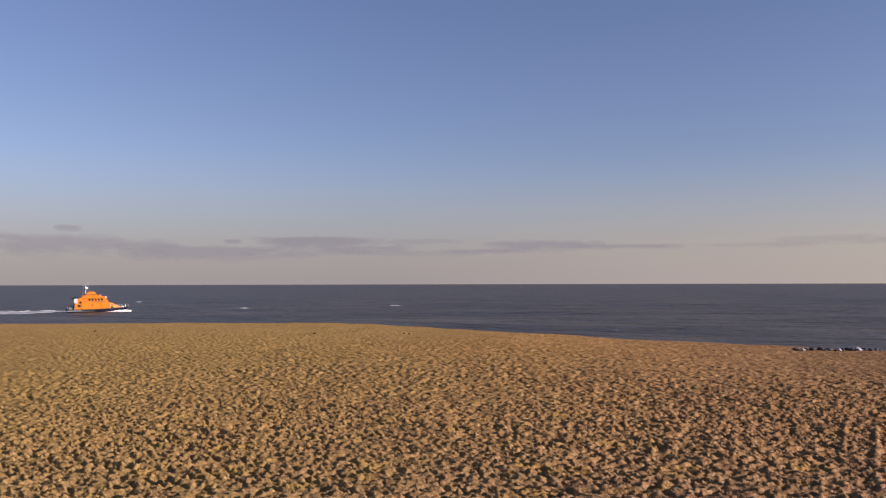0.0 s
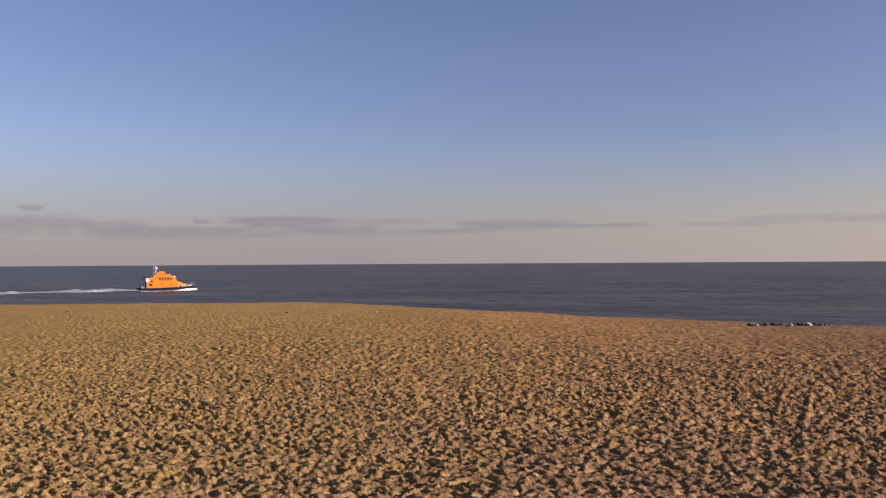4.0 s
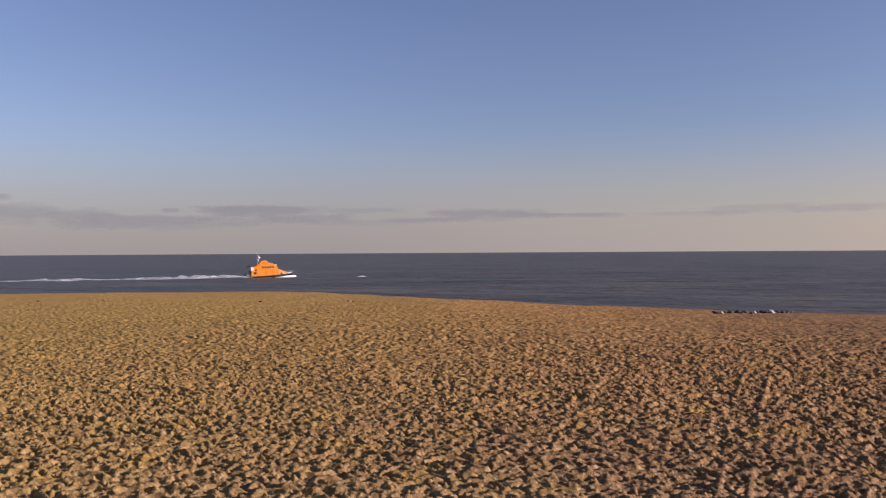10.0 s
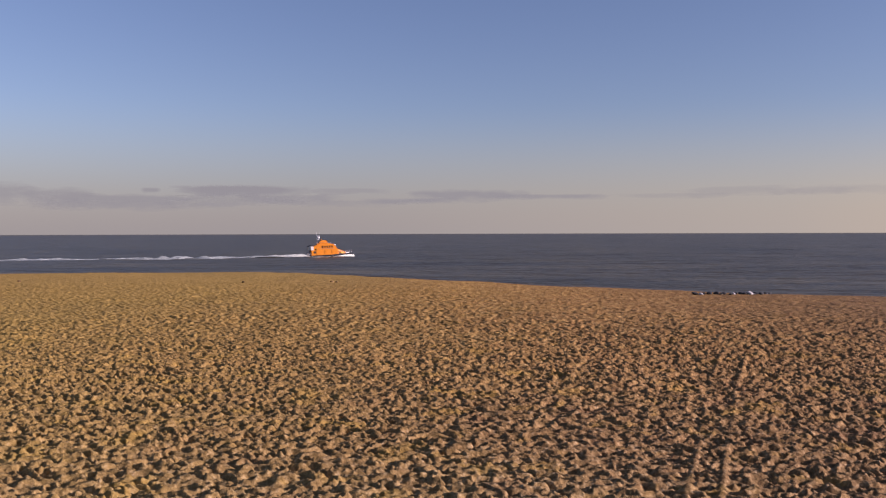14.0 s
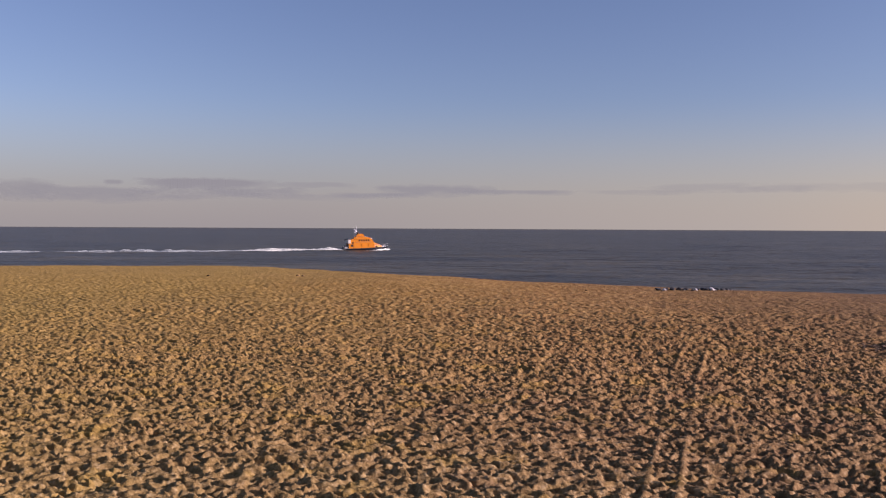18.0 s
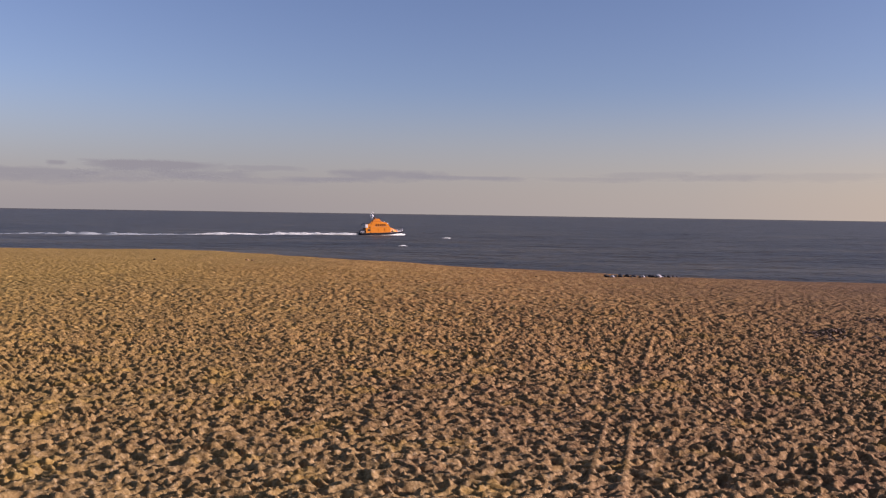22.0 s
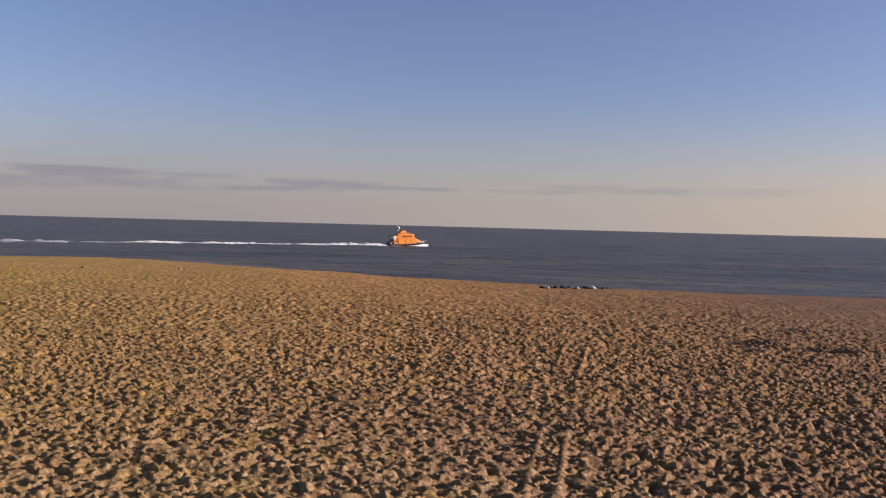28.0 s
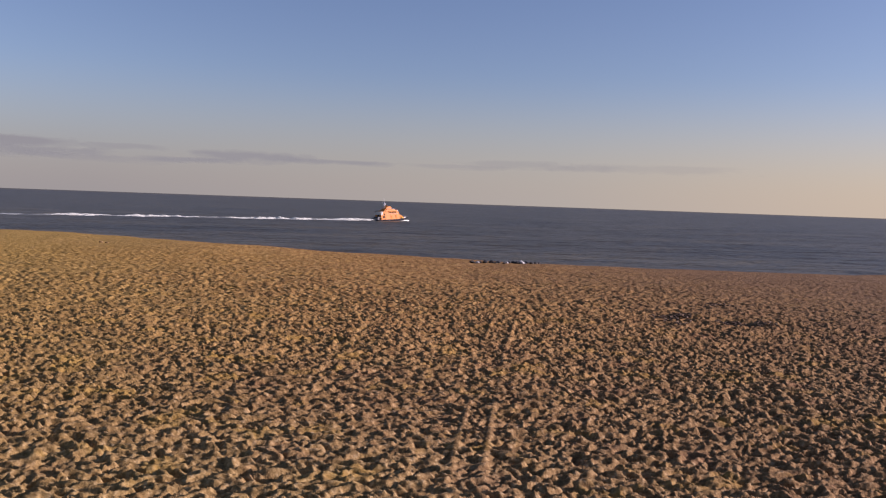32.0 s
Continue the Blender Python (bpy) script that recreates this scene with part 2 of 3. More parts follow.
def rod(points, radius, sides=6):
    """A tube along the points."""
    bm, rings = bmesh.new(), []
    for k, p in enumerate(points):
        p = Vector(p)
        ahead = (Vector(points[min(k + 1, len(points) - 1)]) - Vector(points[max(k - 1, 0)])).normalized()
        side = ahead.orthogonal().normalized()
        up = ahead.cross(side)
        rings.append([bm.verts.new(p + radius * (math.cos(a) * side + math.sin(a) * up)) for a in (2 * math.pi * i / sides for i in range(sides))])
    for a, b in zip(rings, rings[1:]):
        for i in range(sides):
            bm.faces.new((a[i], a[(i + 1) % sides], b[(i + 1) % sides], b[i]))
    bm.faces.new(rings[0][::-1])
    bm.faces.new(rings[-1])
    return bm


def ball(center, radius, squash=1.0):
    bm = bmesh.new()
    bmesh.ops.create_icosphere(bm, subdivisions=2, radius=radius)
    for v in bm.verts:
        v.co = Vector((v.co.x, v.co.y, v.co.z * squash)) + Vector(center)
    return bm


def prism(outline, half, bevel=0.06, taper=0.0, foot=0.0):
    """A side outline of (x, z) drawn out to both sides; the walls lean in by taper per metre above foot."""
    bm = bmesh.new()
    sides = []
    for s in (-1, 1):
        sides.append([bm.verts.new((x, s * (half - taper * max(0, z - foot)), z)) for x, z in outline])
    n = len(outline)
    bm.faces.new(sides[0])
    bm.faces.new(sides[1][::-1])
    for i in range(n):
        bm.faces.new((sides[0][i], sides[1][i], sides[1][(i + 1) % n], sides[0][(i + 1) % n]))
    if bevel:
        bmesh.ops.bevel(bm, geom=list(bm.edges), offset=bevel, segments=2, affect="EDGES")
    return bm


def hashed(i, j, k):
    """A number in 0 to 1 for each cell of a lattice."""
    v = np.sin(i * 127.1 + j * 311.7 + k * 74.7) * 43758.5453
    return v - np.floor(v)


def value_noise(x, y, k):
    i, j = np.floor(x), np.floor(y)
    u, v = x - i, y - j
    u, v = u * u * (3 - 2 * u), v * v * (3 - 2 * v)
    a, b = hashed(i, j, k) * (1 - u) + hashed(i + 1, j, k) * u, hashed(i, j + 1, k) * (1 - u) + hashed(i + 1, j + 1, k) * u
    return a * (1 - v) + b * v


# ---- the beach ----
SHORE_X = [-4000, -400, -100, -65, -50, -40, -30, -22, -17, -12, -7.5, -3, 1, 5, 9, 14, 18, 25, 35, 60, 150, 400, 4000]
SHORE_Y = [-900, 22, 56, 65, 69, 71.5, 73.8, 73.6, 70.2, 65.6, 62.3, 59.4, 56.6, 54.1, 51.4, 48.7, 47.8, 47.3, 46.8, 47.4, 52, 70, 300]


def shore(x):
    """How far out the crest of the beach lies."""
    return sum(np.interp(x + d, SHORE_X, SHORE_Y) for d in (-3, -1.5, 0, 1.5, 3)) / 5 + 0.5 * (value_noise(x * 0.35, x * 0, 5) - 0.5) + 0.25 * (value_noise(x * 1.3, x * 0, 6) - 0.5)


def footprints(x, y, cell, depth, long, short, k):
    """Overlapping trodden hollows, one to a jittered cell, which meet in thin ridges."""
    pit, rim = np.zeros_like(x), np.zeros_like(x)
    deep = 0.72 * cell
    ci, cj = np.floor(x / cell), np.floor(y / deep)
    for di in (-1, 0, 1):
        for dj in (-1, 0, 1):
            i, j = ci + di, cj + dj
            px, py = (i + hashed(i, j, k)) * cell, (j + hashed(i, j, k + 1)) * deep
            a = (hashed(i, j, k + 2) - 0.5) * 1.4      # mostly across the beach
            size = 0.7 + 0.6 * hashed(i, j, k + 3)
            d = depth * (0.45 + 0.8 * hashed(i, j, k + 4)) * size
            u = ((x - px) * np.cos(a) + (y - py) * np.sin(a)) / (long * size)
            v = ((y - py) * np.cos(a) - (x - px) * np.sin(a)) / (short * size)
            r = u * u + v * v
            pit = np.minimum(pit, d * np.clip(r - 1, -1, 0) * (1.2 - 0.2 * r))
            rim = np.maximum(rim, 0.22 * d * np.exp(-((np.sqrt(r) - 1.12) / 0.22) ** 2))
    return pit + rim


# Two wheel tracks that run down the beach, as (x, y), and the hollow in which the weed lies.
TRACKS = ([(1.0, 7.0), (1.75, 10.5), (2.5, 13.4), (3.2, 16.3), (4.0, 19.6), (5.2, 24.0), (7.0, 30.0)], [(1.5, 7.0), (2.2, 10.5), (3.0, 13.6), (3.75, 16.3), (4.6, 19.6), (5.9, 24.0), (7.8, 30.0)])


def beach_height(x, y):
    out = y - shore(x)
    near = np.hypot(x, y)
    z = 0.16 * (value_noise(x * 0.13, y * 0.13, 1) - 0.5) + 0.07 * (value_noise(x * 0.55, y * 0.55, 2) - 0.5)
    z *= np.clip((120 - near) / 60, 0, 1)
    worn = 0.82 + 0.36 * value_noise(x * 0.21, y * 0.21, 3)
    # the far sand is more trodden to the west
    worn *= 1 + np.clip((near - 25) / 15, 0, 1) * np.interp(x, [-15, 5, 20], [0.18, -0.05, -0.28])
    small, broad = np.clip((42 - near) / 18, 0, 1), np.clip((near - 18) / 16, 0, 1)
    lumps = small * footprints(x, y, 0.165, 0.082, 0.130, 0.054, 10) + footprints(x, y, 0.26, 0.044, 0.19, 0.092, 30) + broad * footprints(x, y, 0.29, 0.054, 0.20, 0.098, 70)
    lumps += 0.012 * (value_noise(x * 15, y * 15, 50) - 0.5) + 0.035 * (value_noise(x * 6, y * 6, 51) - 0.5)
    for line in TRACKS:
        xs = np.interp(y, [p[1] for p in line], [p[0] for p in line])
        on = np.exp(-((x - xs) / 0.065) ** 4) * (y > 9) * (y < 25) * (0.30 + 0.60 * value_noise(y * 0.6, y * 0, 8))
        lumps = lumps * (1 - on) + on * (0.014 + 0.034 * np.sin(y * 2 * np.pi / 0.26 + 2.5 * value_noise(y * 1.5, y * 0, 9)) + 0.05 * (value_noise(x * 9, y * 9, 52) - 0.5))
    lumps *= np.clip((54 - np.abs(x)) / 8, 0, 1) * np.clip((y + 9) / 4, 0, 1)
    lumps *= (0.34 + 0.66 * np.clip((-out - 1.5) / (0.24 * shore(x)), 0, 1) ** 0.9) * np.clip(1.25 - near / 84, 0.48, 1) * np.clip((130 - near) / 50, 0, 1) * worn
    z += lumps
    for px, py, wx, wy, d in ((11.9, 26.0, 0.9, 0.7, 0.10), (13.5, 25.2, 0.8, 0.8, 0.14), (-1.67, 11.58, 0.21, 0.16, 0.12), (0.68, 11.1, 0.26, 0.18, 0.12), (1.58, 11.6, 0.17, 0.14, 0.10), (0.26, 11.54, 0.15, 0.12, 0.09), (6.38, 11.28, 0.21, 0.16, 0.12), (-0.58, 10.32, 0.20, 0.15, 0.11), (2.86, 12.6, 0.15, 0.13, 0.09), (5.66, 10.06, 0.2, 0.15, 0.11)):
        z -= d * np.exp(-(((x - px) / wx) ** 2 + ((y - py) / wy) ** 2) ** 2)
    fall = np.clip(out + 1.2, 0, None)
    return z - np.where(fall < 2.4, fall * fall / 4.8 * 0.17, 0.17 * (fall - 1.2)).clip(0, 9)


def spaced(*stretches):
    """Grid lines from the first place on: each stretch is the place it reaches and the step there, which grows or shrinks evenly along it."""
    at, step = stretches[0]
    lines = [at]
    for end, last in stretches[1:]:
        begin, first = lines[-1], step
        while lines[-1] < end - 0.5 * step:
            share = (lines[-1] - begin) / (end - begin)
            step = first * (last / first) ** share
            lines.append(lines[-1] + step)
        step = last
    return np.array(lines)


def net(xs, ys):
    """A rectangular net: places and faces."""
    x, y = np.meshgrid(xs, ys)
    n, m = len(ys), len(xs)
    i, j = np.meshgrid(np.arange(n - 1), np.arange(m - 1), indexing="ij")
    faces = np.stack([i * m + j, (i + 1) * m + j, (i + 1) * m + j + 1, i * m + j + 1], -1).reshape(-1, 4)
    return x.ravel(), y.ravel(), faces


def sheet(name, x, y, z, faces, mat):
    me = bpy.data.meshes.new(name)
    me.vertices.add(len(x))
    me.vertices.foreach_set("co", np.stack([x, y, z], -1).astype(np.float32).ravel())
    me.loops.add(faces.size)
    me.loops.foreach_set("vertex_index", faces[:, ::-1].astype(np.int32).ravel())
    me.polygons.add(len(faces))
    me.polygons.foreach_set("loop_start", np.arange(0, faces.size, 4, dtype=np.int32))
    me.polygons.foreach_set("loop_total", np.full(len(faces), 4, np.int32))
    me.polygons.foreach_set("use_smooth", np.ones(len(faces), bool))
    me.materials.append(mat)
    me.update(calc_edges=True)
    me.validate()
    return new(name, me)


bx, by, bf = net(
    spaced((-4600, 700), (-300, 60), (-60, 1.6), (-16, 0.14), (-12, 0.026), (13, 0.025), (17, 0.14), (60, 1.6), (300, 60), (4600, 700)),
    spaced((-4300, 700), (-300, 60), (-30, 1.2), (-7, 0.3), (-4, 0.1), (7, 0.09), (8.6, 0.026), (15, 0.029), (34, 0.09), (76, 0.14), (95, 3), (300, 60)))
bx = bx * np.interp(by, [8, 16, 30, 75, 95, 300], [0.7, 0.95, 1.6, 4.2, 4.2, 1])      # the columns spread towards the sea
ground = sheet("ground", bx, by, beach_height(bx, by), bf, SAND)
tagged(ground, "golden dry sand trodden into countless hollows and low ridges", "beach", kind="structure")


# ---- the sea ----
def wave_height(x, y):
    z = 0.10 * np.sin(0.62 * y + 0.21 * x + 3 * value_noise(x * 0.05, y * 0.05, 60)) * value_noise(x * 0.07, y * 0.16, 61)
    z += 0.16 * (value_noise(x * 0.16, y * 0.42, 62) - 0.5) + 0.10 * (value_noise(x * 0.5, y * 1.0, 63) - 0.5)
    return z * np.clip(900 / np.hypot(x, y), 0, 1)


sx, sy, sf = net(
    spaced((-4850, 420), (-500, 40), (-110, 0.9), (110, 0.9), (500, 40), (4850, 420)),
    spaced((-600, 120), (0, 8), (40, 0.6), (150, 0.6), (420, 8), (4850, 300)))
sea = sheet("water", sx, sy, wave_height(sx, sy), sf, WATER)
sea.matrix_basis = pose(0, 0, SEA)
tagged(sea, "dark slate-blue sea with a light chop up to the horizon", "sea", kind="structure")


# ---- clouds low over the horizon: bearing, height in degrees, half width, half height ----
def cloud(az, el, wide, high, thick, name="cloud_backdrop"):
    me = bpy.data.meshes.new(name)
    n, m, far = 24, 6, 4700.0
    verts, faces, uvs = [], [], []
    for j in range(m + 1):
        for i in range(n + 1):
            u, v = 2 * i / n - 1, 2 * j / m - 1
            a, e = radians(az + u * wide), radians(el + v * high)
            verts.append((far * math.sin(a), far * math.cos(a), EYE + far * math.tan(e)))
            uvs.append((u, v))
    for j in range(m):
        for i in range(n):
            k = j * (n + 1) + i
            faces.append((k, k + 1, k + n + 2, k + n + 1))
    me.from_pydata(verts, [], faces)
    layer = me.uv_layers.new(name="uv")
    for loop in me.loops:
        layer.data[loop.index].uv = uvs[loop.vertex_index]
    me.materials.append(CLOUD)
    ob = new(name, me)
    ob.color = (thick, thick, thick, 1)
    return tagged(ob, "thin mauve-grey cloud bank low over the sea", "cloud", "clouds over the horizon", "structure")


for row in ((-18.9, 2.68, 5.2, 0.60, 0.95), (-20.6, 2.78, 3.2, 0.38, 0.7), (-16.3, 2.20, 4.2, 0.42, 0.7), (-19.5, 2.05, 4.6, 0.40, 0.5), (-26.3, 2.08, 5.4, 0.55, 0.78), (-25.5, 1.75, 7.5, 0.40, 0.5),
            (-30.7, 2.15, 2.6, 0.85, 0.6), (-35.5, 2.35, 5.2, 0.95, 0.68), (-24.95, 2.76, 0.75, 0.24, 0.8), (-35.0, 3.45, 1.0, 0.30, 0.6), (-8.2, 2.10, 3.6, 0.30, 0.8), (-4.1, 2.45, 4.9, 0.55, 0.85),
            (1.5, 2.36, 4.4, 0.26, 0.75), (-12.0, 2.80, 3.0, 0.26, 0.5), (13.6, 2.58, 4.4, 0.42, 0.32), (17.9, 2.50, 3.2, 0.36, 0.28), (9.5, 2.35, 4.0, 0.25, 0.3), (-12.5, 1.95, 6.0, 0.30, 0.35),
            (-45.0, 2.4, 7.0, 1.0, 0.8), (22.5, 2.55, 7.0, 0.42, 0.20)):
    cloud(*row)


# ---- horizon haze, painted as a glowing far belt all round, clearest at its top ----
def haze_belt():
    m = bpy.data.materials.new("haze_belt")
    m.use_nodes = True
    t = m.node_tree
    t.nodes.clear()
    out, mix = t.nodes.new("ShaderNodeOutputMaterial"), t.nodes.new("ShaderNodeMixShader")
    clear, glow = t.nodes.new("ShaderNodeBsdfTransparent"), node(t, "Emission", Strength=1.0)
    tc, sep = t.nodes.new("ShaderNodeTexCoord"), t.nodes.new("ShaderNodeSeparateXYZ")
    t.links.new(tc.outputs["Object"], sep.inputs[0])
    # the glow is painted warmer towards the sun's side
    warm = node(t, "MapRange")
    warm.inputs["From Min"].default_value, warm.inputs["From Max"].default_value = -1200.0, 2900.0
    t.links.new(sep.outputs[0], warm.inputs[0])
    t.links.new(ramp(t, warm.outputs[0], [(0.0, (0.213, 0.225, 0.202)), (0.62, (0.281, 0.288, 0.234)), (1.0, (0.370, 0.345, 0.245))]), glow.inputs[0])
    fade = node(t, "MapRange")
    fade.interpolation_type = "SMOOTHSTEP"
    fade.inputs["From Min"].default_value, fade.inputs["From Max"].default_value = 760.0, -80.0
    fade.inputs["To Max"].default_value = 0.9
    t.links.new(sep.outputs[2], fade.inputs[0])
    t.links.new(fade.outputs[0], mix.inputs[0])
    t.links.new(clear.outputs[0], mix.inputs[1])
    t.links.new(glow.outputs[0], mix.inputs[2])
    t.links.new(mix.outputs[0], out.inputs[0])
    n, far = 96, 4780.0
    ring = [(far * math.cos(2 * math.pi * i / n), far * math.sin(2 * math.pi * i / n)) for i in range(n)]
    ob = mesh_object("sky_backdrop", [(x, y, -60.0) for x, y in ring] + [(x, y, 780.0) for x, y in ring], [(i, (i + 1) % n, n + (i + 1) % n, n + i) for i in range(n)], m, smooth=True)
    return tagged(ob, "glowing backdrop belt painted as pale pinkish grey haze over the sea", "sky", kind="structure")


haze_belt()


# ---- stones at the water's edge ----
def boulder(x, y, size, mat, seed, squash=0.7):
    rng = random.Random(seed)
    bm = bmesh.new()
    bmesh.ops.create_icosphere(bm, subdivisions=3, radius=1)
    offset = Vector((rng.uniform(0, 50), rng.uniform(0, 50), rng.uniform(0, 50)))
    planes = [(Vector((rng.uniform(-1, 1), rng.uniform(-1, 1), rng.uniform(-0.4, 1))).normalized(), rng.uniform(0.6, 0.9)) for _ in range(9)]
    for v in bm.verts:
        for n, d in planes:
            over = v.co.dot(n) - d
            if over > 0:
                v.co -= n * over * 0.9
        v.co *= 1 + 0.14 * noise.noise(v.co * 1.9 + offset)
        v.co = Vector((v.co.x * size, v.co.y * size * 0.8, v.co.z * size * squash))
    me = bpy.data.meshes.new("boulder")
    bm.to_mesh(me)
    bm.free()
    me.polygons.foreach_set("use_smooth", [True] * len(me.polygons))
    me.materials.append(mat)
    ob = new("boulder", me)
    z = float(beach_height(np.array([float(x)]), np.array([float(y)]))[0])
    ob.matrix_basis = pose(x, y, z + size * squash * 0.45, rng.uniform(-12, 12), rng.uniform(-12, 12), rng.uniform(0, 360))
    pale = mat is PALEROCK
    return tagged(ob, "pale grey boulder beside dark ones" if pale else "dark boulder half sunk in the sand at the waterline", "boulder", "boulders at the water's edge")


rng = random.Random(77)
# a low scatter of stones, thickest at two places along it
for k, (dx, pale) in enumerate(((-0.3, 0), (0.0, 1), (0.2, 0), (0.5, 0), (0.62, 1), (0.9, 0), (1.15, 0), (1.35, 0), (1.6, 0), (1.85, 1), (2.0, 0), (2.3, 0), (2.5, 0), (2.72, 1), (2.86, 0), (3.05, 1), (3.15, 0), (3.4, 0), (3.65, 0), (3.9, 0))):
    size = rng.uniform(0.14, 0.20) + (0.08 if dx in (2.72, 2.5) else 0)
    boulder(9.55 + dx, 48.9 + rng.uniform(-0.5, 0.25), size * (0.8 if pale and dx < 2.5 else 1), PALEROCK if pale else DARKROCK, k, rng.uniform(0.45, 0.7))


def pebble_lump(x, y, size, mat, seed, label, name="stone"):
    ob = boulder(x, y, size, mat, seed, 0.6)
    ob.name = name
    for key in ("label", "category", "group"):
        del ob[key]
    return tagged(ob, label, "stone", "stones on the sand")


for k, (x, y, size) in enumerate(((-37.3, 58.2, 0.14), (5.1, 48.0, 0.10), (-20.4, 58.3, 0.12))):
    pebble_lump(x, y, size, BROWNSTONE, 100 + k, "small dark brown stone lying alone on the dry sand")
for k, (x, y, size) in enumerate(((-14.3, 59.9, 0.17), (-13.9, 59.7, 0.12))):
    pebble_lump(x, y, size, SANDSTONE, 120 + k, "sandy brown stone on the crest of the beach")


# ---- seaweed ----
def seaweed(x, y, wide, deep, count, seed):
    rng = random.Random(seed)
    bm = bmesh.new()
    for _ in range(count):
        px, py = rng.gauss(0, wide / 2), rng.gauss(0, deep / 2)
        pz = float(beach_height(np.array([x + px]), np.array([y + py]))[0])
        a, pts = rng.uniform(0, 2 * math.pi), []
        for s in range(5):
            pts.append((px + 0.09 * s * math.cos(a), py + 0.09 * s * math.sin(a), pz + 0.02 + 0.05 * math.sin(s * 0.8 + rng.random())))
            a += rng.uniform(-0.7, 0.7)
        one = rod(pts, rng.uniform(0.010, 0.026), 4)
        me = bpy.data.meshes.new("strand")
        one.to_mesh(me)
        one.free()
        bm.from_mesh(me)
        bpy.data.meshes.remove(me)
    me = bpy.data.meshes.new("seaweed")
    bm.to_mesh(me)
    bm.free()
    me.materials.append(WEED)
    ob = new("seaweed", me)
    ob.matrix_basis = pose(x, y, 0)
    return tagged(ob, "dark dried seaweed washed into a hollow in the sand", "seaweed", "seaweed patches", "stuff")


seaweed(11.35, 25.6, 0.55, 0.14, 55, 1)
seaweed(12.2, 26.5, 0.40, 0.30, 40, 5)
seaweed(11.1, 24.5, 0.45, 0.2, 10, 6)
seaweed(13.35, 25.2, 0.40, 0.35, 75, 2)
seaweed(14.4, 24.9, 0.50, 0.14, 24, 4)
seaweed(14.9, 29.3, 0.45, 0.12, 16, 3)


# ---- the lifeboat: bow along +x, keel amidships at the origin, waterline z = 0 ----
def boat_half(x):
    """Half the beam at the deck."""
    u = (x + 6.8) / 13.6
    return 2.15 * (1 - max(0, (u - 0.45) / 0.55) ** 2.4) * (0.93 + 0.07 * min(1, u * 4))


def deck_height(x):
    u = (x + 6.8) / 13.6
    return 0.85 + 0.62 * max(0, u - 0.35) ** 1.6


def hull_band(levels):
    """A loft along the hull between heights given as fractions of the deck's height; (fraction, share of beam)."""
    bm = bmesh.new()
    stations, rings = 22, []
    for s in range(stations + 1):
        x = -6.8 + 13.6 * s / stations
        h, top = boat_half(x), deck_height(x)
        rake = max(0, (x - 3.0) / 3.8)
        ring = []
        for side in (-1, 1):
            row = []
            for z, share in levels:
                zz = z if z <= 0.3 else top * z
                row.append(bm.verts.new((x - (1 - min(1, max(0, zz / top))) * 1.5 * rake, side * max(0.02, h * share), zz)))
            ring.append(row)
        rings.append(ring)
    for a, b in zip(rings, rings[1:]):
        for side in range(2):
            for k in range(len(levels) - 1):
                bm.faces.new((a[side][k], b[side][k], b[side][k + 1], a[side][k + 1]))
    for k in range(len(levels) - 1):
        for ring in (rings[0], rings[-1]):
            bm.faces.new((ring[0][k], ring[1][k], ring[1][k + 1], ring[0][k + 1]))
    return bm


def trunk(tops):
    """A low cabin that narrows with the hull; tops are (x, height) from aft to fore."""
    bm, rings = bmesh.new(), []
    for x, top in tops:
        h = boat_half(x) - 0.38
        rings.append([bm.verts.new(p) for p in ((x, -h, 0.7), (x, -h + 0.10, top - 0.10), (x, -h + 0.30, top), (x, h - 0.30, top), (x, h - 0.10, top - 0.10), (x, h, 0.7))])
    for a, b in zip(rings, rings[1:]):
        for i in range(5):
            bm.faces.new((a[i], b[i], b[i + 1], a[i + 1]))
    bm.faces.new(rings[0])
    bm.faces.new(rings[-1][::-1])
    bmesh.ops.recalc_face_normals(bm, faces=bm.faces)
    return bm


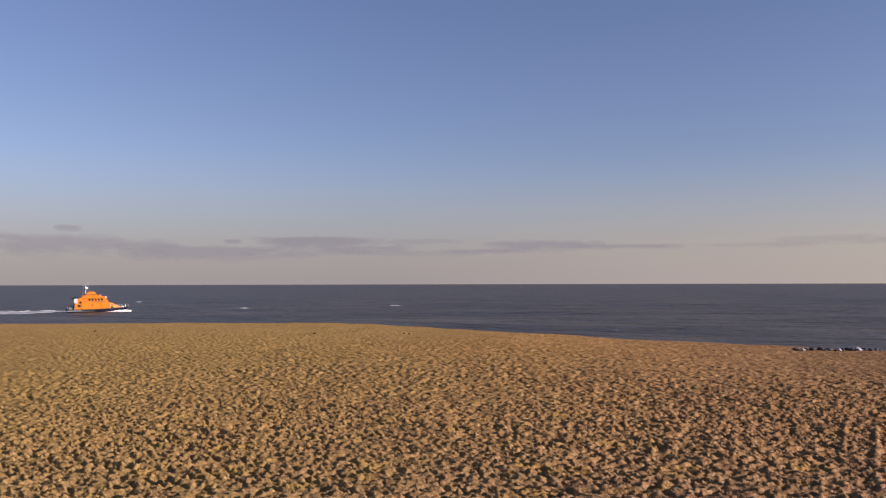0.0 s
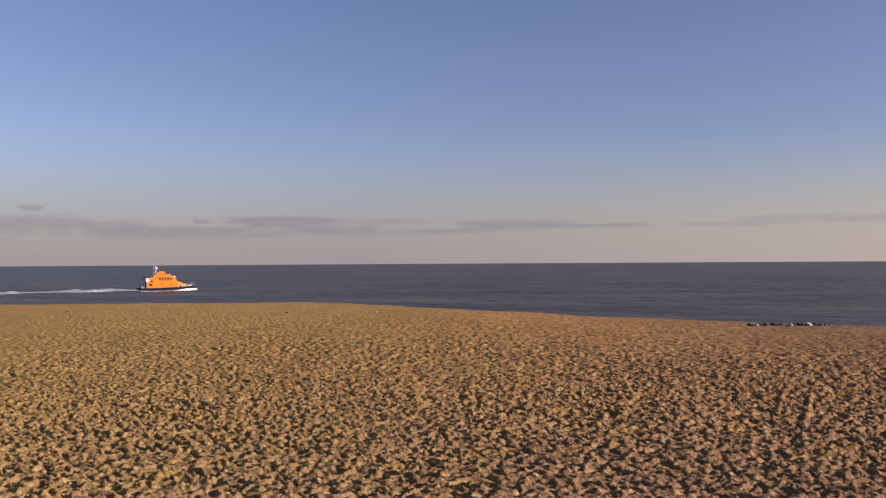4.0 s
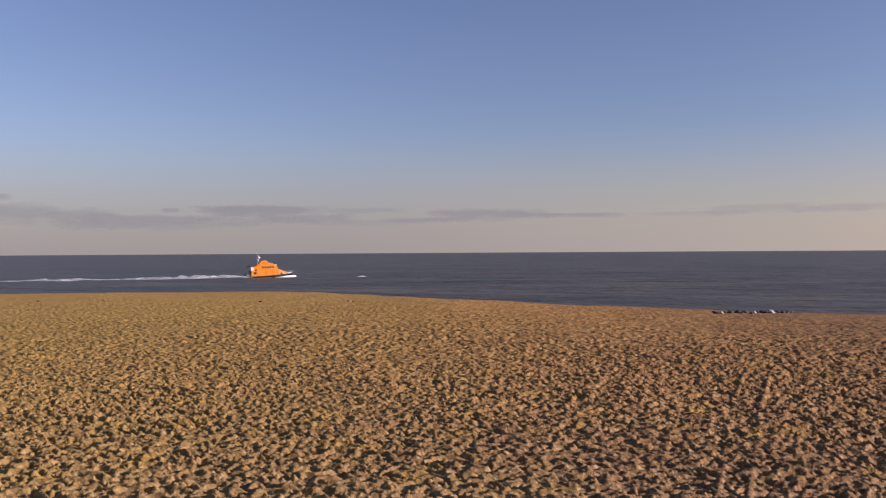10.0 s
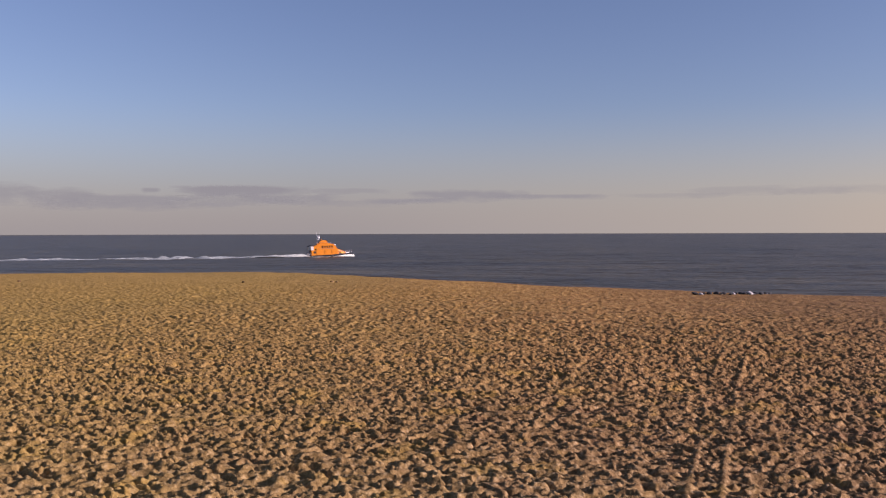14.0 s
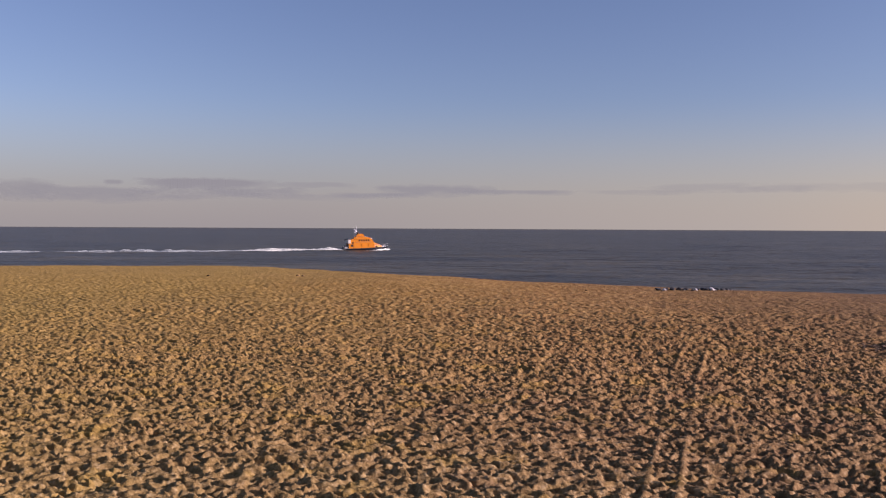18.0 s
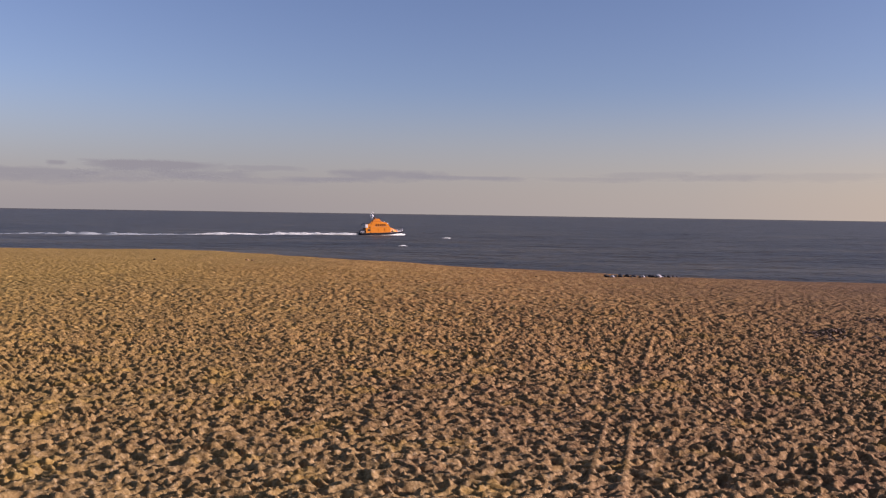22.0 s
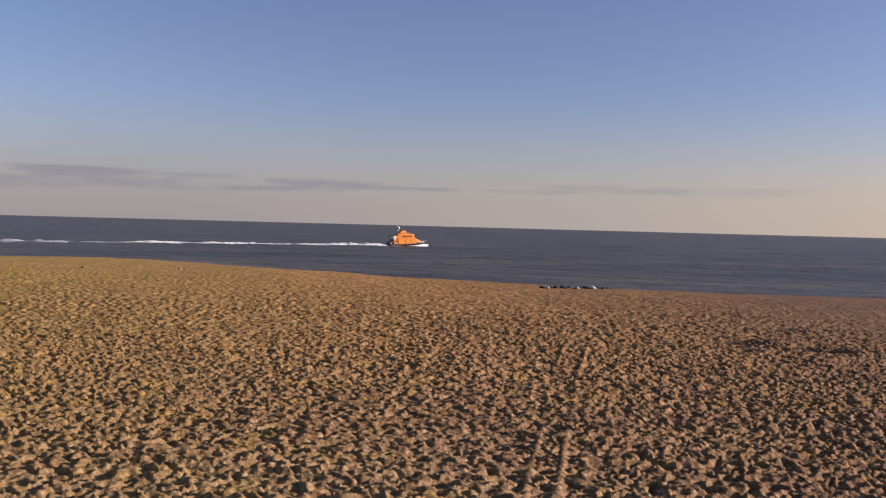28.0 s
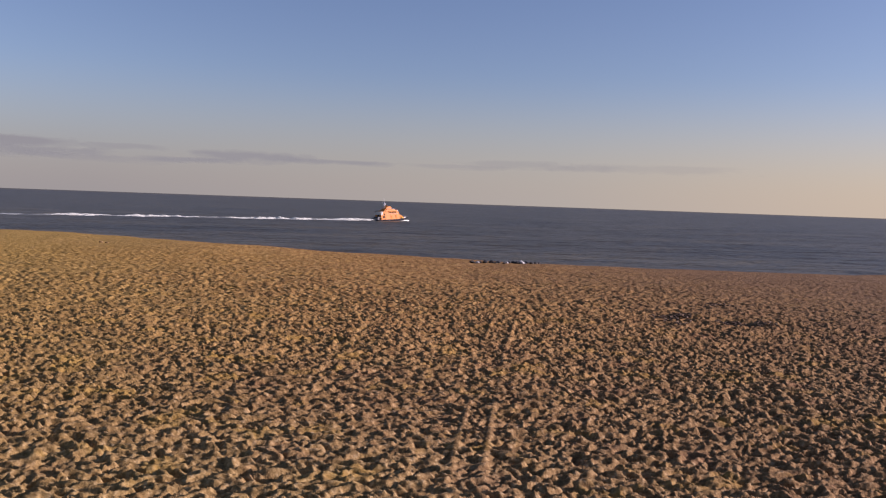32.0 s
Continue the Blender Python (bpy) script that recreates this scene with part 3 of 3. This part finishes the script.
def lifeboat():
    boat = new("lifeboat")
    tagged(boat, "orange and navy lifeboat under way with a white radar mast", "boat")
    part("hull", hull_band([(0.30, 0.93), (0.55, 0.96), (1.0, 1.0)]), NAVY, boat, "navy blue hull", True)
    # the bottom's red also paints the orange reflection under the hull
    part("bottom", hull_band([(-0.75, 0.35), (-0.3, 0.75), (0.30, 0.93)]), RED, boat, "dull red bottom along the waterline, doubling as the boat's orange reflection", True)
    # deck
    bm, left, right = bmesh.new(), [], []
    for s in range(23):
        x = -6.8 + 13.6 * s / 22
        h, z = max(0.02, boat_half(x) - 0.03), deck_height(x) - 0.02
        left.append(bm.verts.new((x, -h, z)))
        right.append(bm.verts.new((x, h, z)))
    for s in range(22):
        bm.faces.new((left[s], left[s + 1], right[s + 1], right[s]))
    part("deck", bm, GREYDECK, boat, "grey non-slip deck")
    for side in (-1, 1):
        pts = [(-6.8 + 13.6 * s / 22, side * (boat_half(-6.8 + 13.6 * s / 22) + 0.03), deck_height(-6.8 + 13.6 * s / 22) - 0.06) for s in range(23)]
        part("fender", rod(pts, 0.11, 8), RUBBER, boat, "black rubber rubbing strake", True)
    # superstructure
    part("aft_cabin", prism([(-5.05, 0.7), (-5.05, 2.78), (-4.9, 2.95), (-4.0, 3.10), (-3.2, 3.45), (-3.2, 0.7)], 1.62, 0.06, 0.10, 1.0), ORANGE, boat, "orange aft deckhouse")
    part("wheelhouse", prism([(-3.6, 0.7), (-3.6, 3.25), (-2.5, 3.72), (0.3, 3.62), (1.55, 3.40), (1.66, 3.2), (2.3, 2.20), (2.3, 0.7)], 1.72, 0.06, 0.14, 1.0), ORANGE, boat, "orange wheelhouse with a sloping front")
    part("fore_cabin", trunk([(2.2, 2.28), (2.8, 2.12), (3.3, 1.95), (4.0, 1.70), (4.6, 1.46), (4.95, 1.12)]), ORANGE, boat, "orange fore cabin sloping down to the bow")
    part("roof_edge", block(-2.7, 0.5, -1.36, 1.36, 3.56, 3.70, 0.05), ORANGE, boat)
    fly = part("flying_bridge", prism([(-3.1, 3.4), (-2.45, 4.22), (-1.6, 4.48), (-0.7, 4.46), (-0.45, 4.15), (0.0, 3.6)], 0.98, 0.04, 0.12, 3.6), ORANGE, boat, "orange upper steering position")
    part("windscreen", block(-0.50, -0.44, -0.72, 0.72, 4.16, 4.55, 0.02, -0.12), GLASS, fly)
    part("seat_back", block(-2.0, -1.85, -0.6, 0.6, 4.40, 4.80, 0.04), ORANGE, fly)
    part("stowage_box", block(-5.20, -4.40, -1.60, 1.60, 2.15, 3.06, 0.08), PALEGREY, boat, "pale grey stowage box across the aft deckhouse")
    for side in (-1, 1):
        for k in range(5):
            x = -2.1 + 0.66 * k
            w = part("window", block(x, x + 0.42, -0.03, 0.03, 2.60, 3.04, 0.02), GLASS, boat, "dark wheelhouse window")
            w.matrix_basis = pose(0, side * (1.72 - 0.14 * 1.85), 0)
            part("window_frame", block(x - 0.06, x + 0.48, -0.02, 0.02, 2.54, 3.10, 0.02), ORANGE, w)
        for x in (-4.0,):
            w = part("window", block(x, x + 0.35, -0.03, 0.03, 2.1, 2.5, 0.02), GLASS, boat, "dark deckhouse window")
            w.matrix_basis = pose(0, side * 1.5, 0)
        for x in (-1.3, 0.6):
            w = part("hatch", block(x, x + 0.55, -0.025, 0.025, 1.0, 2.0, 0.05), ORANGE, boat, "orange side locker door")
            w.matrix_basis = pose(0, side * 1.66, 0)
    for k in range(4):
        y = -0.96 + 0.64 * k
        part("front_window", block(2.10, 2.16, y - 0.27, y + 0.27, 2.45, 3.10, 0.02, -0.39), GLASS, boat, "dark sloping windscreen pane")
    part("window_surround", block(1.42, 1.78, -1.44, 1.44, 3.14, 3.42, 0.04), WHITE, boat, "white visor over the windscreen")
    # mast
    mast = part("mast", rod([(-2.75, 0, 3.7), (-2.65, 0, 4.5), (-2.6, 0, 5.0)], 0.09, 8), WHITE, boat, "white mast")
    part("yard", rod([(-2.65, -0.75, 4.75), (-2.65, 0.75, 4.75)], 0.045), WHITE, mast)
    part("radar_dome", ball((-2.55, 0, 5.18), 0.40, 0.72), WHITE, mast, "white radar dome", True)
    part("masthead_lamp", ball((-2.65, 0.0, 5.55), 0.11), WHITE, mast)
    for x, y, top in ((-3.2, -0.7, 6.4), (-2.1, 0.7, 6.8), (-2.7, 0.72, 6.0)):
        part("antenna", rod([(x, y, 3.5), (x, y, top)], 0.018, 5), WHITE, boat, "white whip antenna")
    # rails
    for side in (-1, 1):
        line = []
        for k in range(7):
            x = 2.6 + 0.66 * k
            y, z = side * max(0.12, boat_half(x) - 0.15), deck_height(x)
            part("rail_post", rod([(x, y, z - 0.05), (x, y, z + 0.72)], 0.02, 5), STEEL, boat)
            line.append((x, y, z + 0.72))
        part("bow_rail", rod(line, 0.025, 5), STEEL, boat, "stainless bow rail")
        line = []
        for k in range(4):
            x = -6.55 + 0.5 * k
            part("rail_post", rod([(x, side * 1.8, 0.78), (x, side * 1.8, 1.55)], 0.02, 5), STEEL, boat)
            line.append((x, side * 1.8, 1.55))
        part("stern_rail", rod(line, 0.035, 5), STEEL, boat, "stainless stern rail")
        part("liferaft", rod([(2.9, side * 1.46, 1.24), (3.7, side * 1.34, 1.24)], 0.17, 10), YELLOW, boat, "yellow liferaft canister", True)
    part("anchor_locker", block(4.9, 5.7, -0.45, 0.45, 1.0, 1.32, 0.06), WHITE, boat, "white box on the foredeck")
    part("towing_post", rod([(5.95, 0, 1.05), (5.95, 0, 1.55)], 0.09, 8), WHITE, boat)
    part("stern_locker", block(-6.3, -5.5, -1.3, 1.3, 0.80, 1.40, 0.06), GREYDECK, boat, "grey locker on the aft deck")
    # dark block, panel and arm, added to stand in for the stern's shade
    part("stern_shade_block", block(-6.1, -5.3, -1.15, 1.15, 0.80, 1.70, 0.06, 0.2), NAVY, boat, "navy block added on the aft deck for the stern's shade")
    part("aft_shade_panel", block(-5.13, -5.06, -0.45, 0.45, 0.85, 2.3, 0.03), GLASS, boat, "dark panel added for the shaded aft bulkhead")
    stern_shade_arm = part("stern_shade_arm", rod([(-4.6, 0.9, 2.9), (-4.6, 0.9, 3.35), (-5.7, 0.9, 3.0)], 0.09, 6), NAVY, boat, "dark folded arm added for the stern's shade")
    part("hook", rod([(-5.7, 0.9, 3.0), (-5.7, 0.9, 2.6)], 0.04, 5), STEEL, stern_shade_arm)
    for side in (-1, 1):
        part("handrail", rod([(-3.0, side * 1.54, 2.42), (1.5, side * 1.54, 2.42)], 0.035, 5), STEEL, boat, "steel handrail along the wheelhouse")
        part("roof_rail", rod([(-2.6, side * 1.30, 3.66), (-2.6, side * 1.30, 3.92), (0.6, side * 1.30, 3.86), (0.8, side * 1.30, 3.42)], 0.03, 5), STEEL, boat)
        part("eave", block(-3.3, 1.25, side * 1.50 - 0.06, side * 1.50 + 0.06, 3.12, 3.22, 0.02), ORANGE, boat, "orange ledge over the windows")
        part("vent", block(-4.35, -3.75, side * 1.60 - 0.03, side * 1.60 + 0.03, 1.35, 1.85, 0.02), RUBBER, boat, "black engine air louvre")
        part("liferaft_rack", block(2.85, 3.75, side * 1.40 - 0.16, side * 1.40 + 0.16, 0.93, 1.08, 0.03), GREYDECK, boat)
        part("bollard", rod([(5.2, side * 0.75, 1.0), (5.2, side * 0.75, 1.35)], 0.08, 8), STEEL, boat)
        part("navigation_lamp", ball((0.5, side * 1.30, 3.72), 0.11), WHITE, boat)
    part("searchlight", ball((0.35, -0.6, 3.80), 0.16), STEEL, boat, "round searchlight", True)
    part("exhaust", block(-3.4, -2.9, -1.2, -0.8, 3.1, 3.75, 0.05), ORANGE, boat)
    return boat


# ---- white water ----
def foam_heap(name, long, wide, high, seed, hump=0.35, keep=0.42, skew=0.0, mat=None, rough=1.0):
    """Lumpy white water: a rough sheet whose low parts lie under the surface, so that its outline is ragged."""
    n, m = max(10, int(long * 4)), max(8, int(wide * 4))
    u, v = np.meshgrid(np.linspace(-1, 1, n), np.linspace(-1, 1, m))
    x, y = u * long / 2, v * wide / 2 + skew * u
    k = 200 + seed * 7
    body = 0.275 + (0.4 + 0.6 * rough) * (0.55 * value_noise(x * 0.7 + 9, y * 0.9, k) - 0.275) + rough * (0.3 * value_noise(x * 1.9, y * 2.2, k + 1) + 0.22 * value_noise(x * 4.5, y * 5, k + 2)) + 0.26 * (1 - rough)
    peak = np.exp(-((u - hump) / 0.55) ** 2) * 0.5 + 0.5
    edge = (1 - np.abs(u) ** 3) * (1 - np.abs(v) ** 2)
    z = high * 2.2 * (body * edge * peak - keep * 0.55) - 0.02
    faces = [(j * n + i, j * n + i + 1, (j + 1) * n + i + 1, (j + 1) * n + i) for j in range(m - 1) for i in range(n - 1)]
    return mesh_object(name, np.stack([x.ravel(), y.ravel(), z.ravel()], -1).tolist(), faces, mat or FOAM, smooth=True)


def bow_wave(side):
    """A curl of white water thrown from the bow down one side of the hull."""
    n, m = 48, 9
    verts, faces = [], []
    for i in range(n):
        s = i / (n - 1)
        x = 7.3 - 14.0 * s
        y0 = boat_half(min(6.7, max(-6.8, x))) * 0.90 if x < 6.7 else 0.0
        high = 0.34 * math.exp(-((s - 0.16) / 0.20) ** 2) + 0.16 * (1 - s) ** 2 + 0.09
        for j in range(m):
            v = j / (m - 1)
            rough = 0.25 * (noise.noise(Vector((x * 1.7, v * 3, side * 5))) + 0.6 * noise.noise(Vector((x * 4.2, v * 6, side * 9))))
            z = high * (math.sin(math.pi * min(1, v * 1.12)) ** 0.7 + rough) * (1 - 0.35 * v) - 0.05 - 0.25 * v
            verts.append((x + 0.25 * rough, side * (y0 - 0.1 + v * (0.45 + 1.3 * s)), z))
    for i in range(n - 1):
        for j in range(m - 1):
            k = i * m + j
            faces.append((k, k + 1, k + m + 1, k + m))
    ob = mesh_object("bow_wave", verts, faces, FOAM, smooth=True)
    return tagged(ob, "white bow wave curling along the lifeboat's side", "bow wave", "white water round the boat")


BOAT = lifeboat()
BOW_WAVES = [bow_wave(-1), bow_wave(1)]
for ob in (BOAT, *BOW_WAVES):
    ob.scale = (0.93, 0.95, 1.04)      # 12.7 m from stem to stern
WASH = tagged(foam_heap("stern_wash", 12.0, 4.8, 0.62, 3, -0.35, 0.10, rough=0.4), "heaped white wash close behind the lifeboat's stern", "wake", "white water round the boat")

# The boat's course: x and y in metres by powers of (t / 16 - 1), highest first.
COURSE_X = (2.052, -2.41, -2.225, 67.4, -42.517)
COURSE_Y = (3.345, 7.798, -12.811, 31.681, 215.156)


def course(t):
    """Place and heading in degrees; before the start the boat came on in a straight line."""
    s = max(t, 0.0) / 16 - 1
    x, y = np.polyval(COURSE_X, s), np.polyval(COURSE_Y, s)
    dx, dy = np.polyval(np.polyder(COURSE_X), s) / 16, np.polyval(np.polyder(COURSE_Y), s) / 16
    if t < 0:
        x, y = x + dx * t, y + dy * t
    return float(x), float(y), min(37.0, math.degrees(math.atan2(dy, dx)))


WAKE = []
for k, t in enumerate(np.arange(-14.0, 30.4, 0.55)):
    x, y, heading = course(t)
    rng = random.Random(500 + k)
    full = 0.5 + 0.5 * math.sin(t * 1.15 + 1.3 * math.sin(t * 0.43))      # the wake swells and thins along its way
    piece = foam_heap("wake_foam", rng.uniform(6.0, 8.5), 2.4 + 3.4 * full, 0.20 + 0.30 * full, 20 + k, rng.uniform(-0.4, 0.4), rng.uniform(0.30, 0.38) + 0.09 * (1 - full), rng.uniform(-0.5, 0.5), THINFOAM if t < 11 else FOAM, rough=0.6)
    tagged(piece, "broken strip of white foam trailing in the lifeboat's wake", "wake", "foam of the wake")
    x, y = x + rng.uniform(-0.9, 0.9), y + rng.uniform(-1.2, 1.2)
    WAKE.append((float(t), x, y, heading + rng.uniform(-7, 7), piece))

# Brief whitecaps: seconds, x, y.
CAPS = []
for k, (t, x, y) in enumerate(((0, -86.7, 194.5), (0, -56.2, 223.7), (0, -35.3, 183.6), (0, 0.7, 109.5), (0, -150.6, 254.2), (1, 45.0, 201.2), (2, 21.1, 210.0), (3, 23.3, 217.4), (6, -14.8, 226.2), (6, -29.6, 141.9), (9, -4.9, 275.1), (10, -45.0, 202.8), (13, -52.5, 292.4), (17, -24.2, 222.9), (17, -88.4, 242.9), (17, -85.6, 251.0), (20, -77.8, 280.1), (20, -114.7, 248.4), (20, 240.9, 560.7), (20, 52.0, 110.9), (21, 48.5, 99.9), (22, -7.9, 151.8), (22, -0.1, 204.8), (30, -0.5, 143.4), (8, -30.4, 172.7), (12, -111.7, 280.2), (27.5, -30.0, 190.0), (29, 40.0, 230.0))):
    cap = foam_heap("whitecap", 2.4 * (y / 180), 0.8 * (y / 180) ** 0.5, 0.14 * (y / 180) ** 0.5, 80 + k, 0.0, 0.40)
    tagged(cap, "small white crest breaking on the open sea", "whitecap", "whitecaps on the sea")
    CAPS.append((t, x, y, cap))


# Low swells that run in to the beach: x, y, length, height, start-to-end travel.
def swell(long, high, seed):
    n, m, wide = 40, 9, 4.5
    u, v = np.meshgrid(np.linspace(-1, 1, n), np.linspace(-1, 1, m))
    x, y = u * long / 2, v * wide / 2 + 2.0 * (value_noise(u * 3 + seed, v * 0, seed) - 0.5)
    z = high * (1 - np.abs(u) ** 2.5) * np.exp(-(np.clip(v + 0.25, 0, 9) / 0.55) ** 2 - (np.clip(-v - 0.25, 0, 9) / 0.25) ** 2) * (0.55 + 0.9 * value_noise(u * 5 + seed * 3, v * 0, seed + 1)) - 0.12
    faces = [(j * n + i, j * n + i + 1, (j + 1) * n + i + 1, (j + 1) * n + i) for j in range(m - 1) for i in range(n - 1)]
    ob = mesh_object("swell", np.stack([x.ravel(), y.ravel(), z.ravel()], -1).tolist(), faces, WATER, smooth=True)
    return tagged(ob, "low dark swell running in to the beach", "wave", "swells off the beach")


SWELLS = []
rng = random.Random(9)
for k in range(26):
    x = rng.uniform(-60, 75)
    y = float(shore(np.array([x]))[0]) + 28 + rng.uniform(0, 75)
    SWELLS.append((x, y, rng.uniform(-8, 8), swell(rng.uniform(9, 24), rng.uniform(0.12, 0.17), 300 + k)))


def motions():
    for k, group in enumerate(([BOAT], BOW_WAVES, [WASH])):
        for ob in group:
            rows = []
            for t in np.arange(0, 32.01, 1.0):
                x, y, heading = course(float(t))
                lift = 0.10 * math.sin(t * 1.7) + 0.06 * math.sin(t * 2.9 + 1)
                pitch = -1.6 + 0.9 * math.sin(t * 1.7 + 0.9)
                if k == 0:
                    m = pose(x, y, SEA - 0.30 + lift, 0.8 * math.sin(t * 1.3), pitch, heading)
                elif k == 1:
                    m = pose(x, y, SEA + 0.04 + 0.10 * math.sin(t * 2.3), 0, pitch * 0.4, heading)
                else:
                    back = pose(x, y, 0, 0, 0, heading) @ Vector((-12.4, 0, 0))
                    m = pose(back.x, back.y, SEA + 0.10 * math.sin(t * 2.7), 0, 0, heading + 180 - 2)
                rows.append((float(t), m))
            walk(ob, rows)
    for t, x, y, heading, piece in WAKE:
        born = max(t + 1.2, 0.0)
        drift = 1 + 0.085 * max(0.0, 1 - max(t, 0.0) / 8)      # the oldest foam is carried out by the ebb

        def at(when):
            age = when - (t + 1.2)
            far = 1 + (drift - 1) * min(1.0, max(0.0, (when - born) / 12))
            return pose(x * far, y * far, SEA + 0.11 + 0.26 * math.exp(-max(age, 0.0) / 4) - min(0.20, 0.0066 * age), 0, 0, heading)

        low = pose(x, y, SEA - 1.6, 0, 0, heading)
        rows = [(0, low), (born - 0.5, low), (born + 0.4, at(born + 0.4))] if t + 1.2 >= 0.6 else [(0, at(0.0))]
        rows += [(when, at(when)) for when in (6.0, 12.0, 18.0, 25.0, 32.0) if when > rows[-1][0] + 0.4]
        if len(rows) < 2 or rows[-1][0] < 32:
            rows.append((33.5, at(33.5)))
        walk(piece, rows)
    for t, x, y, cap in CAPS:
        up, low = pose(x, y, SEA + 0.1, 0, 0, 8), pose(x, y, SEA - 1.2, 0, 0, 8)
        rows = [(0, up)] if t < 0.6 else [(0, low), (t - 0.6, low), (t, up)]
        last = t + 0.35
        rows += [(last, up), (last + 0.7, low), (32, low)]
        walk(cap, rows)
    for x, y, turn, ob in SWELLS:
        walk(ob, [(0, pose(x, y, SEA, 0, 0, turn)), (16, pose(x - 2, y - 16, SEA, 0, 0, turn)), (32, pose(x - 4, y - 32, SEA, 0, 0, turn))])
    walk(sea, [(0, pose(0, 0, SEA)), (16, pose(-2, -9, SEA)), (32, pose(-4, -18, SEA))])


motions()
